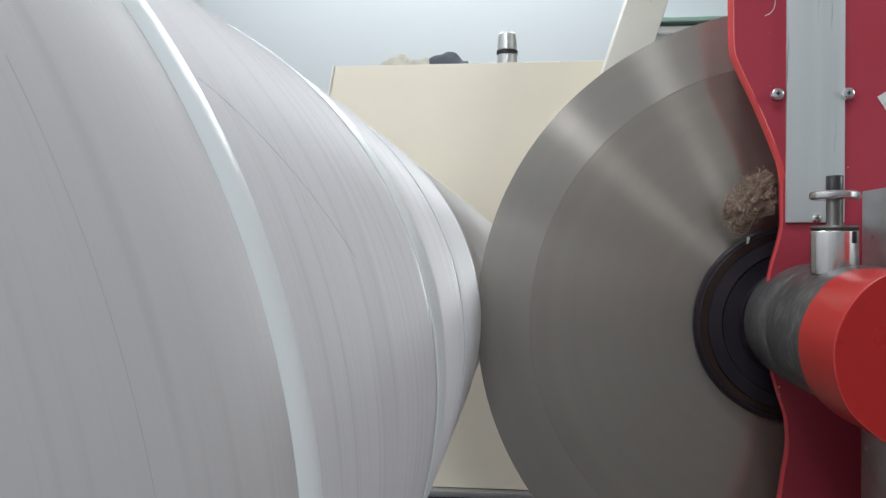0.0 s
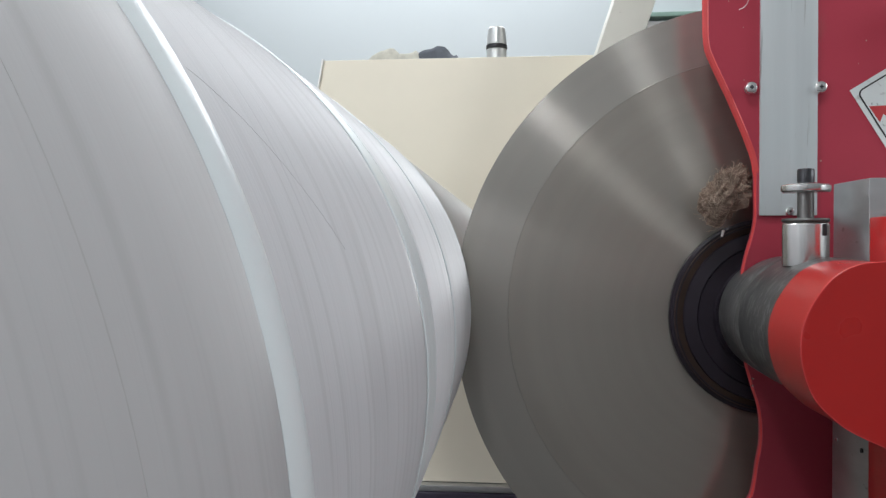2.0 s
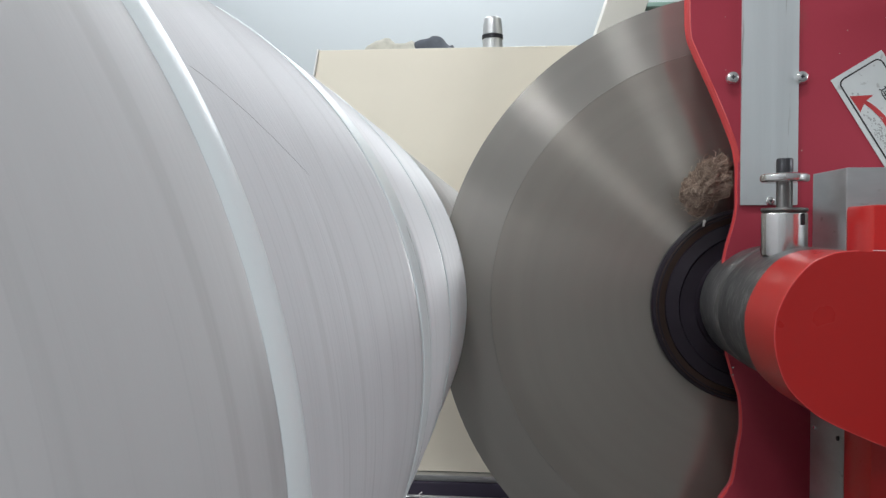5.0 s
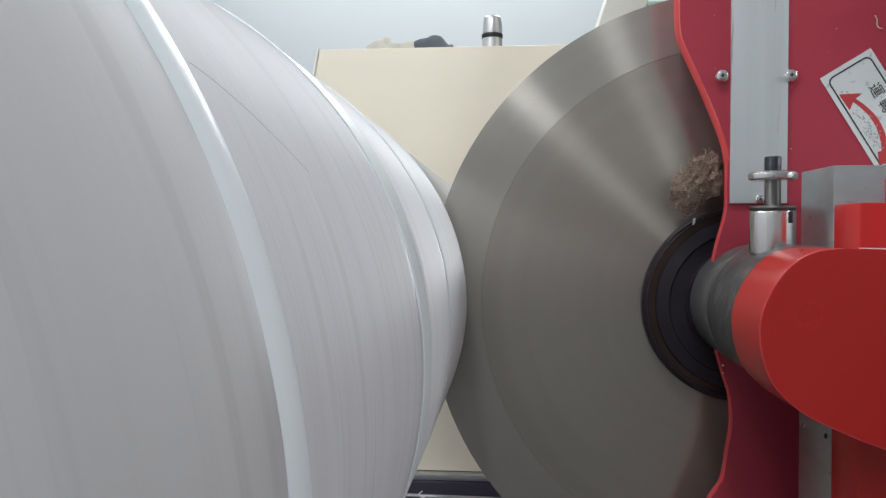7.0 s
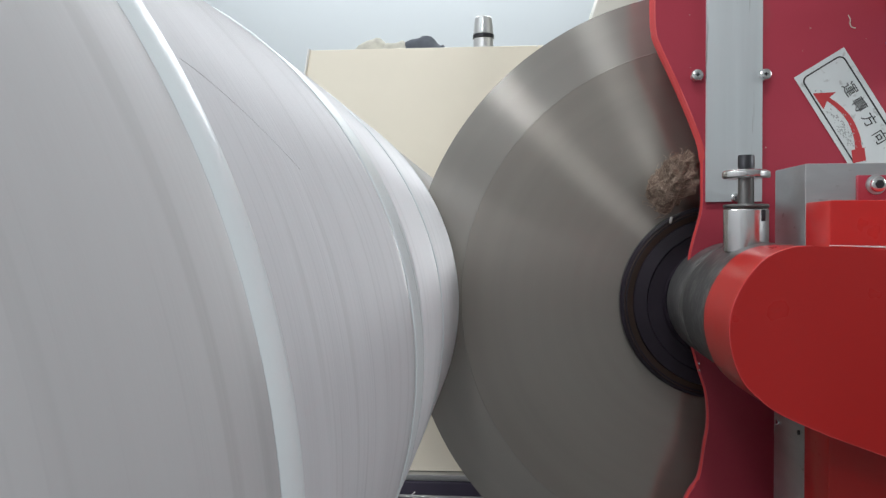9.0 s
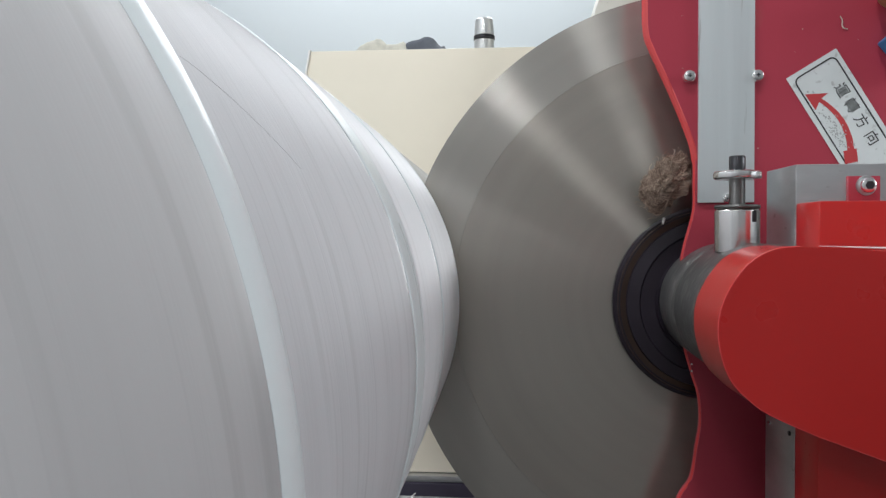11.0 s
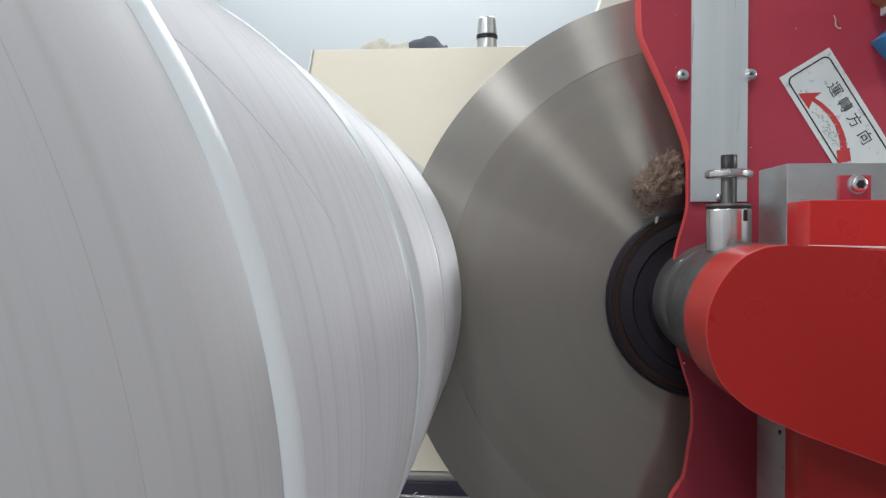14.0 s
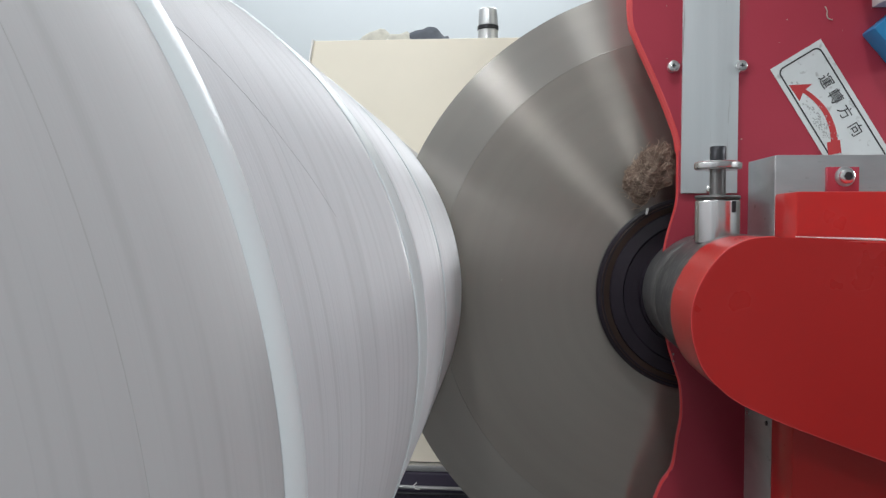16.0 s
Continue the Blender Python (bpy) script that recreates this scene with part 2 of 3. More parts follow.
def prism(outline, y0, y1, bevel=0.0, bm=None):
    """An outline in x and z, given depth from y0 (near) to y1."""
    bm = bm or bmesh.new()
    near = [bm.verts.new((x, y0, EYE + z)) for x, z in outline]
    far = [bm.verts.new((x, y1, EYE + z)) for x, z in outline]
    front = bm.faces.new(near)
    bm.faces.new(far[::-1])
    k = len(outline)
    for i in range(k):
        bm.faces.new((near[i], far[i], far[(i + 1) % k], near[(i + 1) % k]))
    if bevel:
        bmesh.ops.bevel(bm, geom=list(front.edges), offset=bevel, segments=2, affect="EDGES", profile=0.6)
    return bm


def lathe(profile, centre, axis="Y", steps=96, bm=None, closed=False):
    """Turns (radius, along) pairs round an axis through centre (heights over the lens)."""
    bm = bm or bmesh.new()
    rings = []
    cx, cy, cz = centre
    for r, a in profile:
        ring = []
        for i in range(steps):
            u, v = r * math.cos(2 * math.pi * i / steps), r * math.sin(2 * math.pi * i / steps)
            p = {"Y": (cx + u, cy + a, EYE + cz + v), "Z": (cx + u, cy + v, EYE + cz + a), "X": (cx + a, cy + u, EYE + cz + v)}[axis]
            ring.append(bm.verts.new(p))
        rings.append(ring)
    pairs = list(zip(rings, rings[1:])) + ([(rings[-1], rings[0])] if closed else [])
    for p, q in pairs:
        for i in range(steps):
            bm.faces.new((p[i], p[(i + 1) % steps], q[(i + 1) % steps], q[i]))
    if not closed:
        for ring in (rings[0], rings[-1]):
            bm.faces.new(ring)
    return bm


def tube(points, r, sides=8, bm=None):
    """A round bar along points (heights over the lens); r is a number or one a point."""
    bm = bm or bmesh.new()
    pts = [Vector((x, y, z + EYE)) for x, y, z in points]
    rad = r if isinstance(r, (list, tuple)) else [r] * len(pts)
    rings = []
    for i, p in enumerate(pts):
        d = (pts[min(i + 1, len(pts) - 1)] - pts[max(i - 1, 0)]).normalized()
        u = d.orthogonal().normalized() if not rings else (side - d * side.dot(d)).normalized()
        side = u
        v = d.cross(u)
        rings.append([bm.verts.new(p + rad[i] * (u * math.cos(2 * math.pi * k / sides) + v * math.sin(2 * math.pi * k / sides))) for k in range(sides)])
    for a, b in zip(rings, rings[1:]):
        for k in range(sides):
            bm.faces.new((a[k], a[(k + 1) % sides], b[(k + 1) % sides], b[k]))
    bm.faces.new(rings[0]), bm.faces.new(rings[-1])
    return bm


def curve_through(points, steps=6, closed=False):
    """A smooth line through control points (Catmull-Rom)."""
    out, k = [], len(points)
    for i in range(k if closed else k - 1):
        p = [np.array(points[j % k] if closed else points[max(0, min(k - 1, j))], float) for j in (i - 1, i, i + 1, i + 2)]
        for s in range(steps):
            t = s / steps
            out.append(tuple(0.5 * (2 * p[1] + (p[2] - p[0]) * t + (2 * p[0] - 5 * p[1] + 4 * p[2] - p[3]) * t * t + (3 * p[1] - p[0] - 3 * p[2] + p[3]) * t ** 3)))
    return out if closed else out + [tuple(map(float, points[-1]))]


# ---- the hall ----
def room():
    f = -EYE
    solid(box(-3.2, 4.2, -3.2, 5.2, f - 0.2, f), "floor", FLOOR, "grey concrete workshop floor", "floor", kind="structure")
    bm = bmesh.new()
    for x0, x1, z0, z1 in ((-3.2, -0.8, 0, 4), (1.0, 4.2, 0, 4), (-0.8, 1.0, 0, 2.95), (-0.8, 1.0, 3.75, 4)):
        box(x0, x1, 5.0, 5.2, z0 - EYE, z1 - EYE, bm=bm)
    solid(bm, "wall_north", WALL, "pale blue-grey wall with a high window opening", "wall", kind="structure", smooth=False)
    bm = bmesh.new()
    for y0, y1, z0, z1 in ((-3.0, -1.0, 0, 4), (0.4, 5.0, 0, 4), (-1.0, 0.4, 0, 1.7), (-1.0, 0.4, 3.1, 4)):
        box(4.0, 4.2, y0, y1, z0 - EYE, z1 - EYE, bm=bm)
    solid(bm, "wall_east", DADO, "grey painted wall with a window opening", "wall", kind="structure", smooth=False)
    bm = bmesh.new()
    for x0, x1, z0, z1 in ((-3.0, -1.25, 0, 4), (-0.95, 4.2, 0, 4), (-1.25, -0.95, 0, 3.05), (-1.25, -0.95, 3.35, 4)):
        box(x0, x1, -3.2, -3.0, z0 - EYE, z1 - EYE, bm=bm)
    solid(bm, "wall_south", DADO, "grey painted wall with a small high window opening", "wall", kind="structure", smooth=False)
    bm = bmesh.new()
    for y0, y1, z0, z1 in ((-3.2, -2.25, 0, 4), (-0.95, 5.0, 0, 4), (-2.25, -0.95, 0, 1.875), (-2.25, -0.95, 2.325, 4)):
        box(-3.2, -3.0, y0, y1, z0 - EYE, z1 - EYE, bm=bm)
    solid(bm, "wall_west", DADO, "grey painted wall with a window opening", "wall", kind="structure", smooth=False)
    bm = bmesh.new()
    z0, z1 = 4 - EYE, 4.2 - EYE
    for x0, x1, y0, y1 in ((-3.2, 4.2, -3.2, -0.85), (-3.2, -0.55, -0.85, -0.55), (-0.25, 4.2, -0.85, -0.55), (-3.2, 4.2, -0.55, 0.7),
                           (-3.2, -1.9, 0.7, 1.7), (-1.3, 4.2, 0.7, 1.7), (-3.2, 4.2, 1.7, 3.75), (-3.2, -2.0, 3.75, 4.75), (1.0, 4.2, 3.75, 4.75), (-3.2, 4.2, 4.75, 5.2)):
        box(x0, x1, y0, y1, z0, z1, bm=bm)
    solid(bm, "ceiling", CEIL, "grey workshop ceiling with roof lights", "ceiling", kind="structure", smooth=False)
    # rail along the far wall
    rail = thing("wall_rail", (0.7, 4.9, EYE + 1.25), "green and white painted rail on the wall", "rail", kind="structure")
    part("rail_beam", box(0.62, 2.6, 4.90, 5.0, 1.405, 1.432, 0.004), GREEN, rail)
    part("rail_lip", box(0.64, 2.6, 4.94, 5.0, 1.345, 1.385, 0.004), PALE, rail)


# ---- the roll ----
AXIS = (-0.2571, 0.0, -0.0726)
ROLL_TURN = 900.0      # degrees a second


def roll():
    r = thing("fabric_roll", (AXIS[0], 0.8, EYE + AXIS[2]), "long roll of white nonwoven fabric being slit", "roll")

    def slab(name, y0, y1, ra, rb, bulge, material, label="", steps=256, rows=14, soft=0.0010, bend=1.0):
        prof = [(0.11, y0), (ra - soft, y0), (ra - soft * 0.3, y0 + soft * 0.3)]
        for i in range(rows + 1):
            k = i / rows
            prof.append((ra + (rb - ra) * k ** bend + bulge * math.sin(math.pi * k), y0 + soft + (y1 - y0 - 2 * soft) * k))
        prof += [(rb - soft * 0.3, y1 - soft * 0.3), (rb - soft, y1), (0.11, y1)]
        return part(name, lathe(prof, AXIS, steps=steps, closed=True), material, r, label)

    slab("slice", -0.50, 0.1497, 0.2148, 0.2138, 0.0, CLOTH_SHADED, soft=0.0006)
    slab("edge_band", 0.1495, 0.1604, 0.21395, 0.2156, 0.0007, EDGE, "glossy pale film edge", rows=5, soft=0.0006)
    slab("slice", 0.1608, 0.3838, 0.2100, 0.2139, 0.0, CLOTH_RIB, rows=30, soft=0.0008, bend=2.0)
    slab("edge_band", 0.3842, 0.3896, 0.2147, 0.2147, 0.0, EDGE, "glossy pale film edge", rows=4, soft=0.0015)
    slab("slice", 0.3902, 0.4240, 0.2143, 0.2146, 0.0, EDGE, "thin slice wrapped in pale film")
    slab("slice", 0.4248, 0.5520, 0.2143, 0.2148, 0.0005, CLOTH_FAR_LIFTED)
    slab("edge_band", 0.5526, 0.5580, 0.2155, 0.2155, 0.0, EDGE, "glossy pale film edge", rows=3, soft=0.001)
    slab("slice", 0.5588, 0.7440, 0.2148, 0.2153, 0.0004, CLOTH_FAR_LIFTED)
    slab("edge_band", 0.7444, 0.7490, 0.2156, 0.2156, 0.0, EDGE, "glossy pale film edge", rows=3, soft=0.001)
    slab("slice", 0.7494, 0.7716, 0.2140, 0.2140, 0.0, CLOTH_RAW, soft=0.001)
    slab("slice", 0.7774, 2.55, 0.2140, 0.2140, 0.0, CLOTH_RAW)
    part("core", lathe([(0.04, -0.50), (0.115, -0.50), (0.115, 2.55), (0.04, 2.55)], AXIS, steps=64, closed=True), CARD, r, "grey cardboard core")
    part("shaft", lathe([(0.038, -0.62), (0.038, 2.66)], AXIS, steps=32), STEEL, r, "steel shaft through the core")

    # creases that run aslant over the cloth
    def crease(y0, y1, a0, a1, width, radius, material=CREASE, depth=0.00025):
        bm = bmesh.new()
        k, prev = 40, None
        for i in range(k + 1):
            s = i / k
            w = width * math.sin(math.pi * min(1, max(0, s))) ** 0.6 + 0.00002
            a, y = radians(a0 + (a1 - a0) * s ** 1.4), y0 + (y1 - y0) * s
            q = (radius(y) if callable(radius) else radius) + 0.00005
            row = [bm.verts.new((AXIS[0] + (q - dq) * math.cos(a), y + dy, EYE + AXIS[2] + (q - dq) * math.sin(a)))
                   for dy, dq in ((-w, depth), (0, 0), (w, depth))]
            if prev:
                bm.faces.new((prev[0], prev[1], row[1], row[0])), bm.faces.new((prev[1], prev[2], row[2], row[1]))
            prev = row
        part("crease", bm, material, r)

    def at_radius(y):
        return 0.2100 + 0.0039 * ((y - 0.1628) / 0.219) ** 2.0

    for y0, y1, a0, a1 in ((0.184, 0.250, 212, 205), (0.184, 0.260, 33, 19), (0.251, 0.200, 275, 269)):
        crease(y0, y1, a0, a1, 0.00022, at_radius)
    for y0, y1, a0, a1 in ((0.0945, 0.0945, 294, 278), (0.0925, 0.0945, 27, 8)):
        crease(y0, y1, a0, a1, 0.00042, 0.21388, FOLD, 0.00010)
    for a0 in (330, 60, 200):
        crease(0.4120, 0.4200, a0, a0 - 45, 0.00035, 0.2146)
    return r


# ---- the headstock behind, with what lies on it ----
def headstock():
    h = thing("headstock_cabinet", (0.0, 3.0, 0.0), "cream painted steel headstock cabinet of the slitter", "machine cabinet")
    part("body", prism([(-0.945, -0.855), (0.62, -0.855), (0.62, 0.649), (-0.680, 0.649)], 2.70, 3.5, 0.014), CREAM, h, "cream painted sheet steel housing")
    part("edge_trim", prism([(-0.9485, -0.855), (-0.942, -0.855), (-0.677, 0.6495), (-0.6835, 0.6495)], 2.693, 2.712, 0.002), PALE, h, "pale folded edge of the sheet steel")
    part("bottom_flange", box(-0.97, 0.66, 2.67, 3.5, -0.878, -0.8554, 0.004), STEEL, h, "bare steel flange")
    part("chuck", lathe([(0.09, 2.57), (0.10, 2.58), (0.10, 2.72)], AXIS, steps=48), STEEL, h, "steel chuck that carries the roll")
    for x in (0.125,):
        part("rivet", lathe([(0.003, -0.002), (0.0035, 0.003)], (x, 2.699, 0.6440), steps=12), PALE, h)
    bed = thing("machine_bed", (0.0, 2.9, 0.0), "dark painted machine bed with pipes along it", "machine bed")
    part("frame", box(-0.95, 0.95, 2.66, 3.6, -EYE, -0.8784, 0.01), BED, bed)
    for i, z in enumerate((-0.925, -0.945, -0.968)):
        part("pipe", tube([(-0.9 + 0.3 * k, 2.648, z + 0.004 * math.sin(k * 1.7 + i)) for k in range(7)], 0.0065 - 0.001 * i, 8), OXIDE if i else STEEL, bed)
    part("hook", tube([(-0.300, 2.635, -0.905), (-0.312, 2.63, -0.913), (-0.306, 2.63, -0.925), (-0.29, 2.64, -0.93)], 0.002, 6), PALE, bed, "small white cable clip")
    p = thing("slanted_brace", (0.3, 2.65, EYE + 0.5), "slanted cream square tube with chipped paint", "brace")
    part("tube", prism([(0.0818, 0.06), (0.2087, 0.06), (0.6827, 1.50), (0.5558, 1.50)], 2.40, 2.698, 0.008), CREAMPOST, p)
    part("foot_plate", box(0.05, 0.24, 2.38, 2.6985, 0.02, 0.0585, 0.003), CREAMPOST, p)

    b = thing("thermos_flask", (-0.063, 2.80, EYE + 0.649), "silver steel thermos flask standing on the cabinet", "thermos")
    c = (-0.063, 2.80, 0.649)
    part("body", lathe([(0.033, 0.0), (0.036, 0.004), (0.036, 0.045), (0.034, 0.048)], c, "Z", 40), FLASK, b, "bright steel body")
    part("band", lathe([(0.034, 0.0482), (0.0385, 0.049), (0.0385, 0.061), (0.034, 0.0618)], c, "Z", 40), OXIDE, b, "black plastic ring")
    part("cup", lathe([(0.034, 0.062), (0.0365, 0.064), (0.0345, 0.095), (0.031, 0.121), (0.027, 0.1255), (0.012, 0.127)], c, "Z", 40), FLASK, b, "bright steel cup lid")

    def rag(name, x0, x1, height, material, label, seed, at_y, ridge):
        bm = bmesh.new()
        nx, ny = 40, 16
        grid = []
        for i in range(nx + 1):
            col = []
            for j in range(ny + 1):
                u, v = i / nx, j / ny
                x, y = x0 + (x1 - x0) * u, at_y + 0.13 * (v - 0.5)
                n = noise.noise(Vector((x * 13 + seed, y * 13, seed))) + 0.35 * noise.noise(Vector((x * 42, y * 42 + seed, 3)))
                edge = np.interp(u, *ridge) * (math.sin(math.pi * v) ** 0.5)
                z = 0.649 + 0.003 + max(0.0, height * (0.92 + 0.28 * n) * edge)
                col.append(bm.verts.new((x + 0.006 * n, y, EYE + z)))
            grid.append(col)
        for i in range(nx):
            for j in range(ny):
                bm.faces.new((grid[i][j], grid[i + 1][j], grid[i + 1][j + 1], grid[i][j + 1]))
        low = bmesh.ops.extrude_face_region(bm, geom=list(bm.faces))
        for v in low["geom"]:
            if isinstance(v, bmesh.types.BMVert):
                v.co.z = EYE + 0.6495
        solid(bm, name, material, label, "rag", "rags on the cabinet", at=((x0 + x1) / 2, at_y, EYE + 0.649))

    rag("work_rag", -0.530, -0.405, 0.066, TAN, "crumpled tan cleaning rag on the cabinet top", 1.3, 2.80,
        ((0, 0.12, 0.35, 0.62, 0.75, 0.9, 1), (0.05, 0.45, 0.80, 1.0, 0.92, 0.55, 0.1)))
    rag("work_rag", -0.425, -0.335, 0.050, TAN, "small crumpled tan rag beside a slate one", 4.9, 2.79,
        ((0, 0.15, 0.5, 0.8, 0.92, 1), (0.1, 0.70, 0.72, 0.98, 0.8, 0.1)))
    rag("work_rag", -0.350, -0.195, 0.064, DARKRAG, "crumpled slate-grey rag on the cabinet top", 8.2, 2.81,
        ((0, 0.05, 0.2, 0.42, 0.6, 0.78, 0.84, 0.93, 1), (0.1, 0.80, 0.92, 1.0, 0.82, 0.46, 0.38, 0.50, 0.1)))


# ---- the cutting head ----
HUBC = (0.258, 0.7746, -0.0730)


def screw_head(parent, x, y, z, r, name="screw"):
    s = part(name, lathe([(r * 0.98, 0.0), (r, -r * 0.12), (r * 0.85, -r * 0.42), (r * 0.55, -r * 0.55), (r * 0.25, -r * 0.58)][::-1], (x, y, z), steps=28), CHROME, parent, "domed steel cross-head screw")
    bm = bmesh.new()
    box(x - r * 0.32, x + r * 0.32, y - r * 0.60, y - r * 0.50, z - r * 0.10, z + r * 0.10, bm=bm)
    box(x - r * 0.10, x + r * 0.10, y - r * 0.61, y - r * 0.49, z - r * 0.32, z + r * 0.32, bm=bm)
    part("cross_slot", bm, OXIDE, s, smooth=False)


def lettering(body, size, m):
    data = bpy.data.curves.new("lettering", "FONT")
    data.body, data.size, data.align_x, data.align_y, data.extrude = body, size, "CENTER", "CENTER", 0.0001
    tmp = new("lettering_source", data)
    bpy.context.view_layer.update()
    me = bpy.data.meshes.new_from_object(tmp.evaluated_get(bpy.context.evaluated_depsgraph_get()))
    bm = bmesh.new()
    bm.from_mesh(me)
    bmesh.ops.transform(bm, matrix=m, verts=bm.verts)
    bpy.data.objects.remove(tmp)
    return bm


def cutting_head():
    h = thing("cutting_head", (0.45, 0.75, 0.0), "red sliding cutting head with a large round blade", "cutting machine")

    # red front plate with its wavy cut-out
    edge = curve_through([(0.1835, 0.40), (0.1855, 0.30), (0.1862, 0.215), (0.1872, 0.180), (0.1925, 0.163), (0.2075, 0.130), (0.2232, 0.092), (0.2305, 0.068),
                          (0.2312, 0.040), (0.2305, 0.014), (0.2215, -0.022), (0.2160, -0.065), (0.2220, -0.105), (0.2290, -0.132), (0.2358, -0.155),
                          (0.2372, -0.181), (0.2338, -0.203), (0.2290, -0.232), (0.2175, -0.252), (0.205, -0.30), (0.200, -0.40)], 5)
    plate = part("front_plate", prism([*edge, (0.200, -0.62), (0.80, -0.62), (0.80, 0.40)], 0.7172, 0.7290, 0.0015), RED, h, "red painted steel plate")
    # rolled edge that follows the cut-out; its highlight is painted as a brighter red
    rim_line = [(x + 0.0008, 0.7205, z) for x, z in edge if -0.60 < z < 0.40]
    part("plate_edge", tube(rim_line, [0.0038 if z > 0.06 else 0.0023 for _, _, z in rim_line], 8), RED_EDGE_LIT, h, "rounded red plate edge with its highlight painted in")
    part("rear_housing", box(0.33, 0.80, 0.80, 0.90, -0.62, 0.40, 0.004), RED, h, "red painted rear housing")
    part("side_wall", box(0.70, 0.80, 0.729, 0.80, -0.62, 0.40, 0.002), RED, h)
    part("column", box(0.22, 0.82, 0.71, 1.00, -EYE - 0.008, -0.615, 0.01), RED, h, "red painted column under the head")

    # blade with its flange, turning
    blade = part("blade", lathe([(0.03, -0.0025), (0.1880, -0.0025), (0.1880, 0.0025), (0.03, 0.0025)], (0, 0, -EYE), "Z", 192, closed=True), BLADE, None, "large round slitting blade of ground steel")
    blade.parent = h
    blade.location = Vector((HUBC[0], HUBC[1], HUBC[2] + EYE)) - ORIGIN[h]
    zone = part("ground_zone", lathe([(0.18802, -0.0025), (0.2513, -0.0025), (0.2513, 0.0025), (0.18802, 0.0025)],
                                   (0, 0, -EYE), "Z", 192, closed=True), BLADEMID, None, "finely ground outer zone of the blade")
    zone.parent = blade
    bevel = part("cutting_bevel", lathe([(0.25132, -0.0025), (0.3050, -0.0002), (0.3050, 0.0002), (0.25132, 0.0025)], (0, 0, -EYE), "Z", 256, closed=True), BEVEL, None, "honed bevelled cutting edge")
    bevel.parent = blade
    line = part("bevel_line", lathe([(0.2507, 0.0022), (0.2511, 0.0028), (0.2516, 0.0028), (0.2520, 0.0022)], (0, 0, -EYE), "Z", 256, closed=True), BEVEL, None, "thin bright line where the bevel begins")
    line.parent = blade
    flange = part("flange", lathe([(0.02, 0.003), (0.0935, 0.003), (0.0945, 0.006), (0.0945, 0.011), (0.0925, 0.0135), (0.088, 0.0145), (0.0865, 0.0125), (0.083, 0.0125), (0.0815, 0.0165),
                                   (0.070, 0.019), (0.0685, 0.017), (0.055, 0.018), (0.0535, 0.021), (0.03, 0.021)], (0, 0, -EYE), "Z", 96), HUB, None, "black painted clamping flange")
    flange.parent = blade
    rim = part("flange_ring", lathe([(0.0906, 0.0138), (0.0906, 0.0148), (0.0899, 0.0151), (0.0896, 0.0142)], (0, 0, -EYE), "Z", 96), RIM, None, "heat-tinted bare steel ring")
    rim.parent = blade

    # spindle sleeve and arm
    c = (0.258, 0.0, -0.069)
    part("spindle_sleeve", lathe([(0.046, 0.745), (0.0530, 0.742), (0.0545, 0.738), (0.0555, 0.70), (0.0560, 0.676), (0.0552, 0.674), (0.0552, 0.671), (0.0560, 0.669), (0.0552, 0.59), (0.0540, 0.568), (0.045, 0.5662)], c, steps=96), SLEEVE, h, "worn black steel spindle sleeve")
    left = [(0.2440, -0.0140), (0.2290, -0.0157), (0.2150, -0.0225), (0.2037, -0.0355), (0.1960, -0.0510), (0.1934, -0.0650), (0.1948, -0.0815), (0.2010, -0.0990),
            (0.2115, -0.1110), (0.2260, -0.1215), (0.2560, -0.1348)]
    front = curve_through(left, 5) + [(0.3009, -0.1510), (0.62, -0.264), (0.62, -0.022), (0.3010, -0.0172)]
    part("arm", prism(front, 0.502, 0.566, 0.0016), REDARM, h, "glossy red painted cast arm")
    # thin tube for the worn edge, with the bevel's highlight in its lighter colour
    part("arm_edge", tube([(x, 0.5026, z) for x, z in front[:54]], 0.0007, 6), RED_EDGE_LIT, h, "worn edge of the arm with its highlight painted in")
    part("arm_block", box(0.2768, 0.62, 0.5560, 0.6002, -0.60, 0.0172, 0.0022), REDARM, h, "red painted block behind the arm")
    # white tube that stands in for the highlight along the weld
    part("weld_highlight", tube([(0.2755, 0.5540, -0.0145), (0.292, 0.5535, -0.0150), (0.32, 0.5535, -0.0160), (0.36, 0.5535, -0.0175), (0.45, 0.5535, -0.02)], [0.0003, 0.0005, 0.0009, 0.0009, 0.0006], 6), PALE, h, "painted white highlight along the welded joint")
    sb = part("steel_block", box(0.2768, 0.62, 0.6004, 0.6650, -0.60, 0.0467, 0.0014), STEEL, h, "bare milled steel block")
    part("spacer", box(0.315, 0.60, 0.6651, 0.7172, -0.58, 0.03, 0.002), STEEL, h)
    for y, z, metal in ((0.609, -0.160, OXIDE), (0.654, -0.163, CHROME)):
        part("set_screw", lathe([(0.0018, -0.0008), (0.0022, 0.002)], (0.2764, y, z), "X", 12), metal, sb)
    tab = part("bolt_tab", box(0.3135, 0.3365, 0.5960, 0.6004, 0.0174, 0.0372, 0.0006), RED, h, "red painted recess for the bolt")
    part("socket_bolt", lathe([(0.0040, -0.0060), (0.0052, -0.0054), (0.0056, -0.0044), (0.0056, 0.0)], (0.3262, 0.5960, 0.0300), steps=32), CHROME, h, "steel socket-head bolt")
    part("bolt_washer", lathe([(0.0072, -0.0012), (0.0076, 0.0)], (0.3262, 0.5962, 0.0300), steps=32), STEEL, h)
    part("hex_socket", lathe([(0.0033, -0.0004), (0.0033, 0.0004)], (0.3262, 0.5899, 0.0300), steps=6), OXIDE, h)

